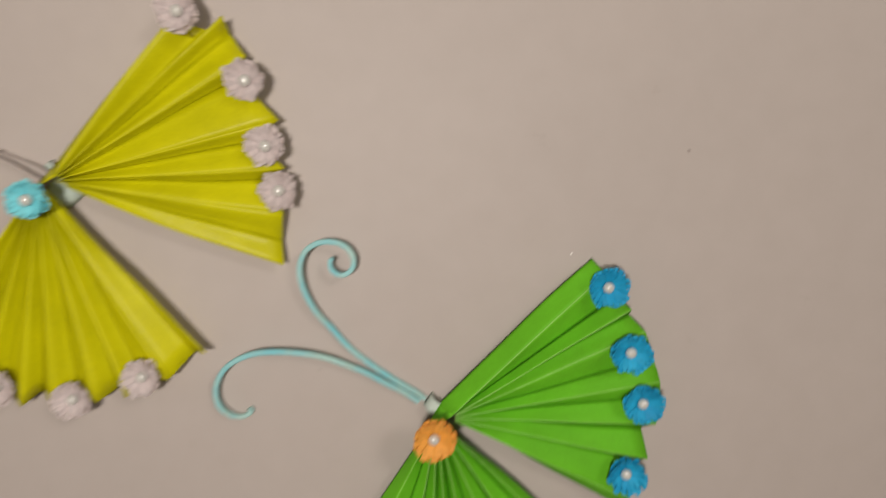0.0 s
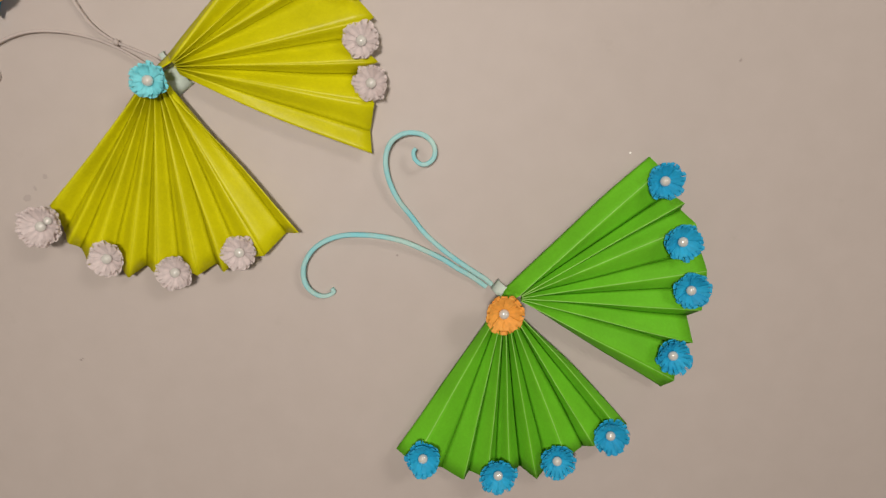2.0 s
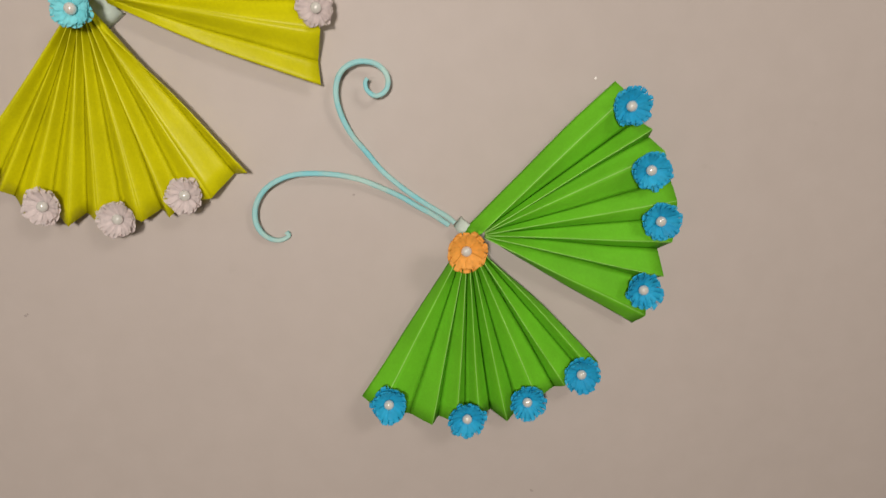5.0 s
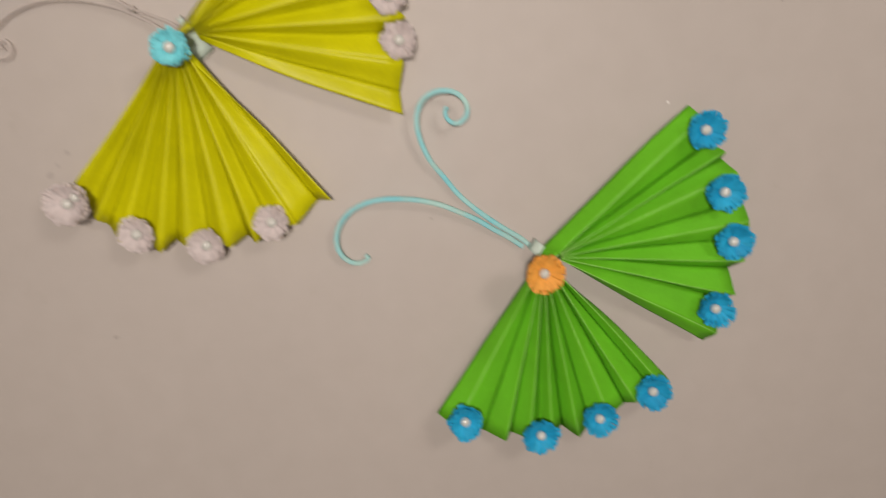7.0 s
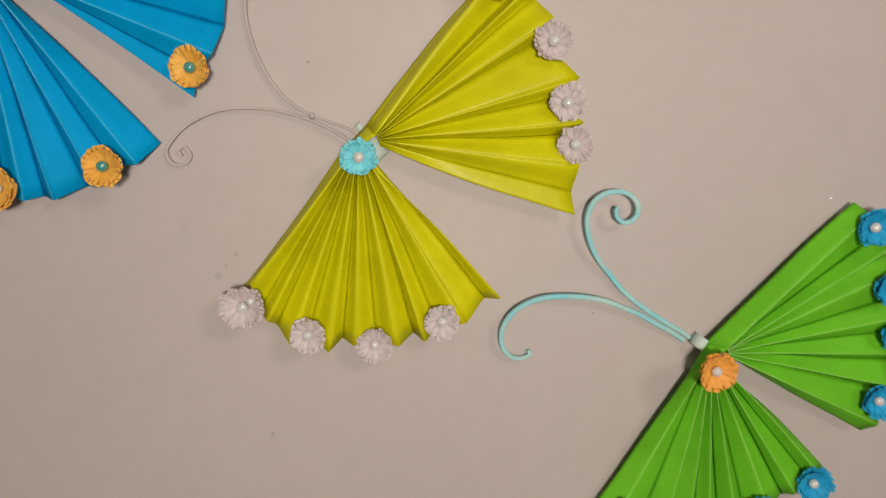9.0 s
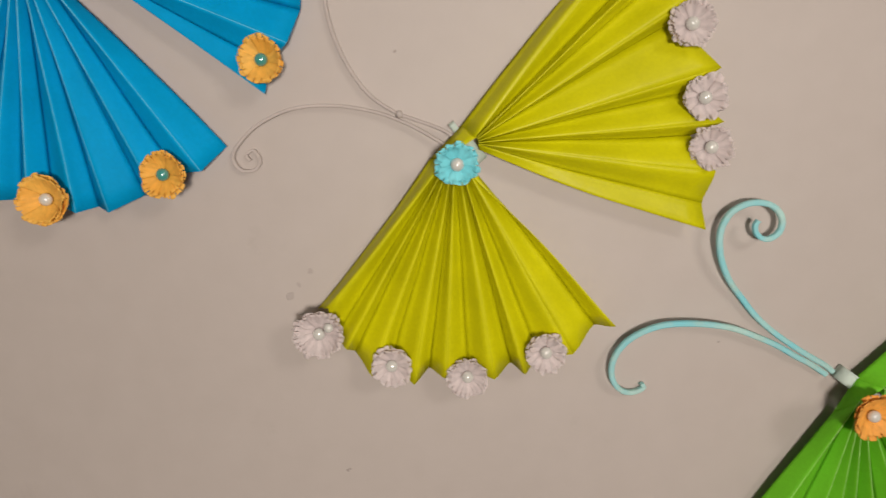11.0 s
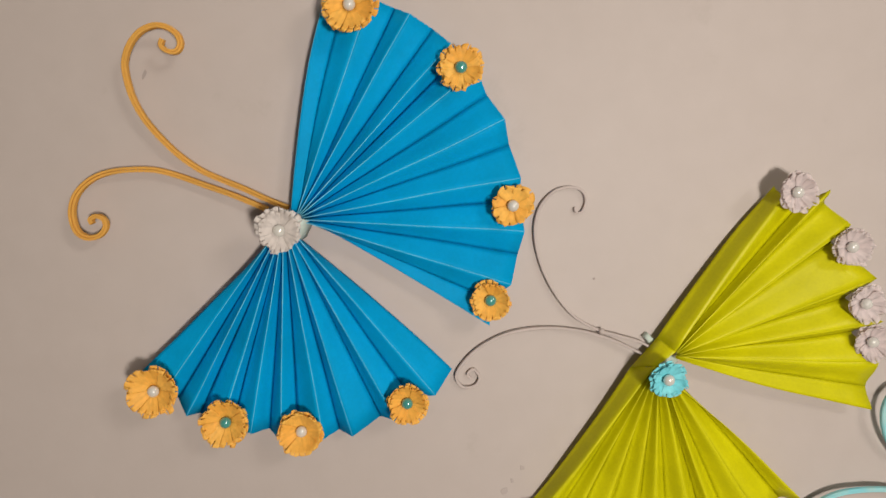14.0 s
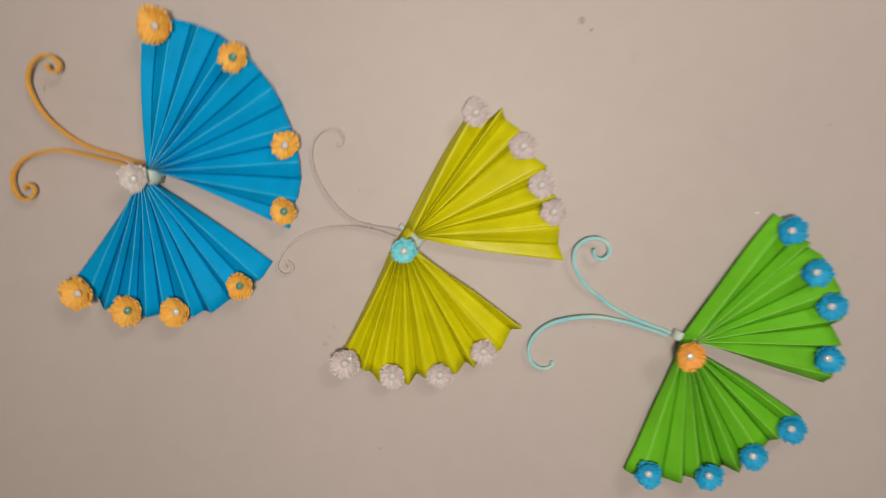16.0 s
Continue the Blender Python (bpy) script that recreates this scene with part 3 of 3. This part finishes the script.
flower(blue, (-34.7, -97.1), 14.0, 12.0, PETAL_ORANGE, 55, count=8, cup=0.56, teeth=3, bead_mat=TEAL, fringe=0.26, tip=(-4.2, 1.8), label="fringed orange paper flower")
flower(blue, (1.2, -101.2), 14.5, 10.6, PETAL_ORANGE, 56, count=4, cup=0.66, teeth=8, fringe=0.08, lobe=0.02, tip=(-5.6, 0), label="fringed orange paper flower")
flower(blue, (51.4, -86.1), 16.2, 10.0, PETAL_ORANGE, 57, count=6, cup=0.56, teeth=4, bead_mat=TEAL, fringe=0.2, tip=(-3.5, -2.1), label="fringed orange paper flower")


# ---- marks on the wall ----
def mark(name, x, z, wide, high, turn, mat, seed, label):
    rng = random.Random(seed)
    bm = bmesh.new()
    n = 11
    ring = []
    for k in range(n):
        a = 2 * math.pi * k / n
        r = rng.uniform(0.65, 1.1)
        ring.append((math.cos(a) * wide / 2000 * r, math.sin(a) * high / 2000 * r))
    low = [bm.verts.new((a, -0.0001, b)) for a, b in ring]
    top = [bm.verts.new((a * 0.9, -0.0002, b * 0.9)) for a, b in ring]
    bm.faces.new(top)
    bm.faces.new(low[::-1])
    for k in range(n):
        bm.faces.new((low[k], low[(k + 1) % n], top[(k + 1) % n], top[k]))
    bmesh.ops.recalc_face_normals(bm, faces=bm.faces[:])
    ob = part(name, bm, mat, None, label, False)
    ob.matrix_world = pose(x, 0, z, 0, turn, 0)
    return tagged(ob, category="wall mark", kind="structure")


for k, (x, z, w, h, turn) in enumerate(((0.135, 1.639, 4, 6, 0), (0.141, 1.632, 3, 3, 0), (-0.240, 1.636, 1.6, 6, 25), (-0.059, 1.444, 3, 3, 0),
                                        (-0.0675, 1.4315, 4, 5, 20), (-0.064, 1.437, 3, 1.5, 60), (-0.027, 1.5425, 1.5, 1.5, 0), (-0.037, 1.344, 2, 1.6, 0),
                                        (0.294, 1.554, 1.6, 2.2, 0), (0.130, 1.427, 1.6, 1.2, 0), (0.2485, 1.2610, 2.5, 1.5, 30), (-0.036, 1.345, 1.4, 1.2, 0))):
    mark("smudge", x, z, w, h, turn, FAINT if 3 <= k <= 5 else SMUDGE, k, "small grey-brown smudge on the painted wall")
mark("paint_chip", 0.246, 1.499, 1.3, 1.1, 0, CHIP, 20, "tiny white chip in the painted wall")
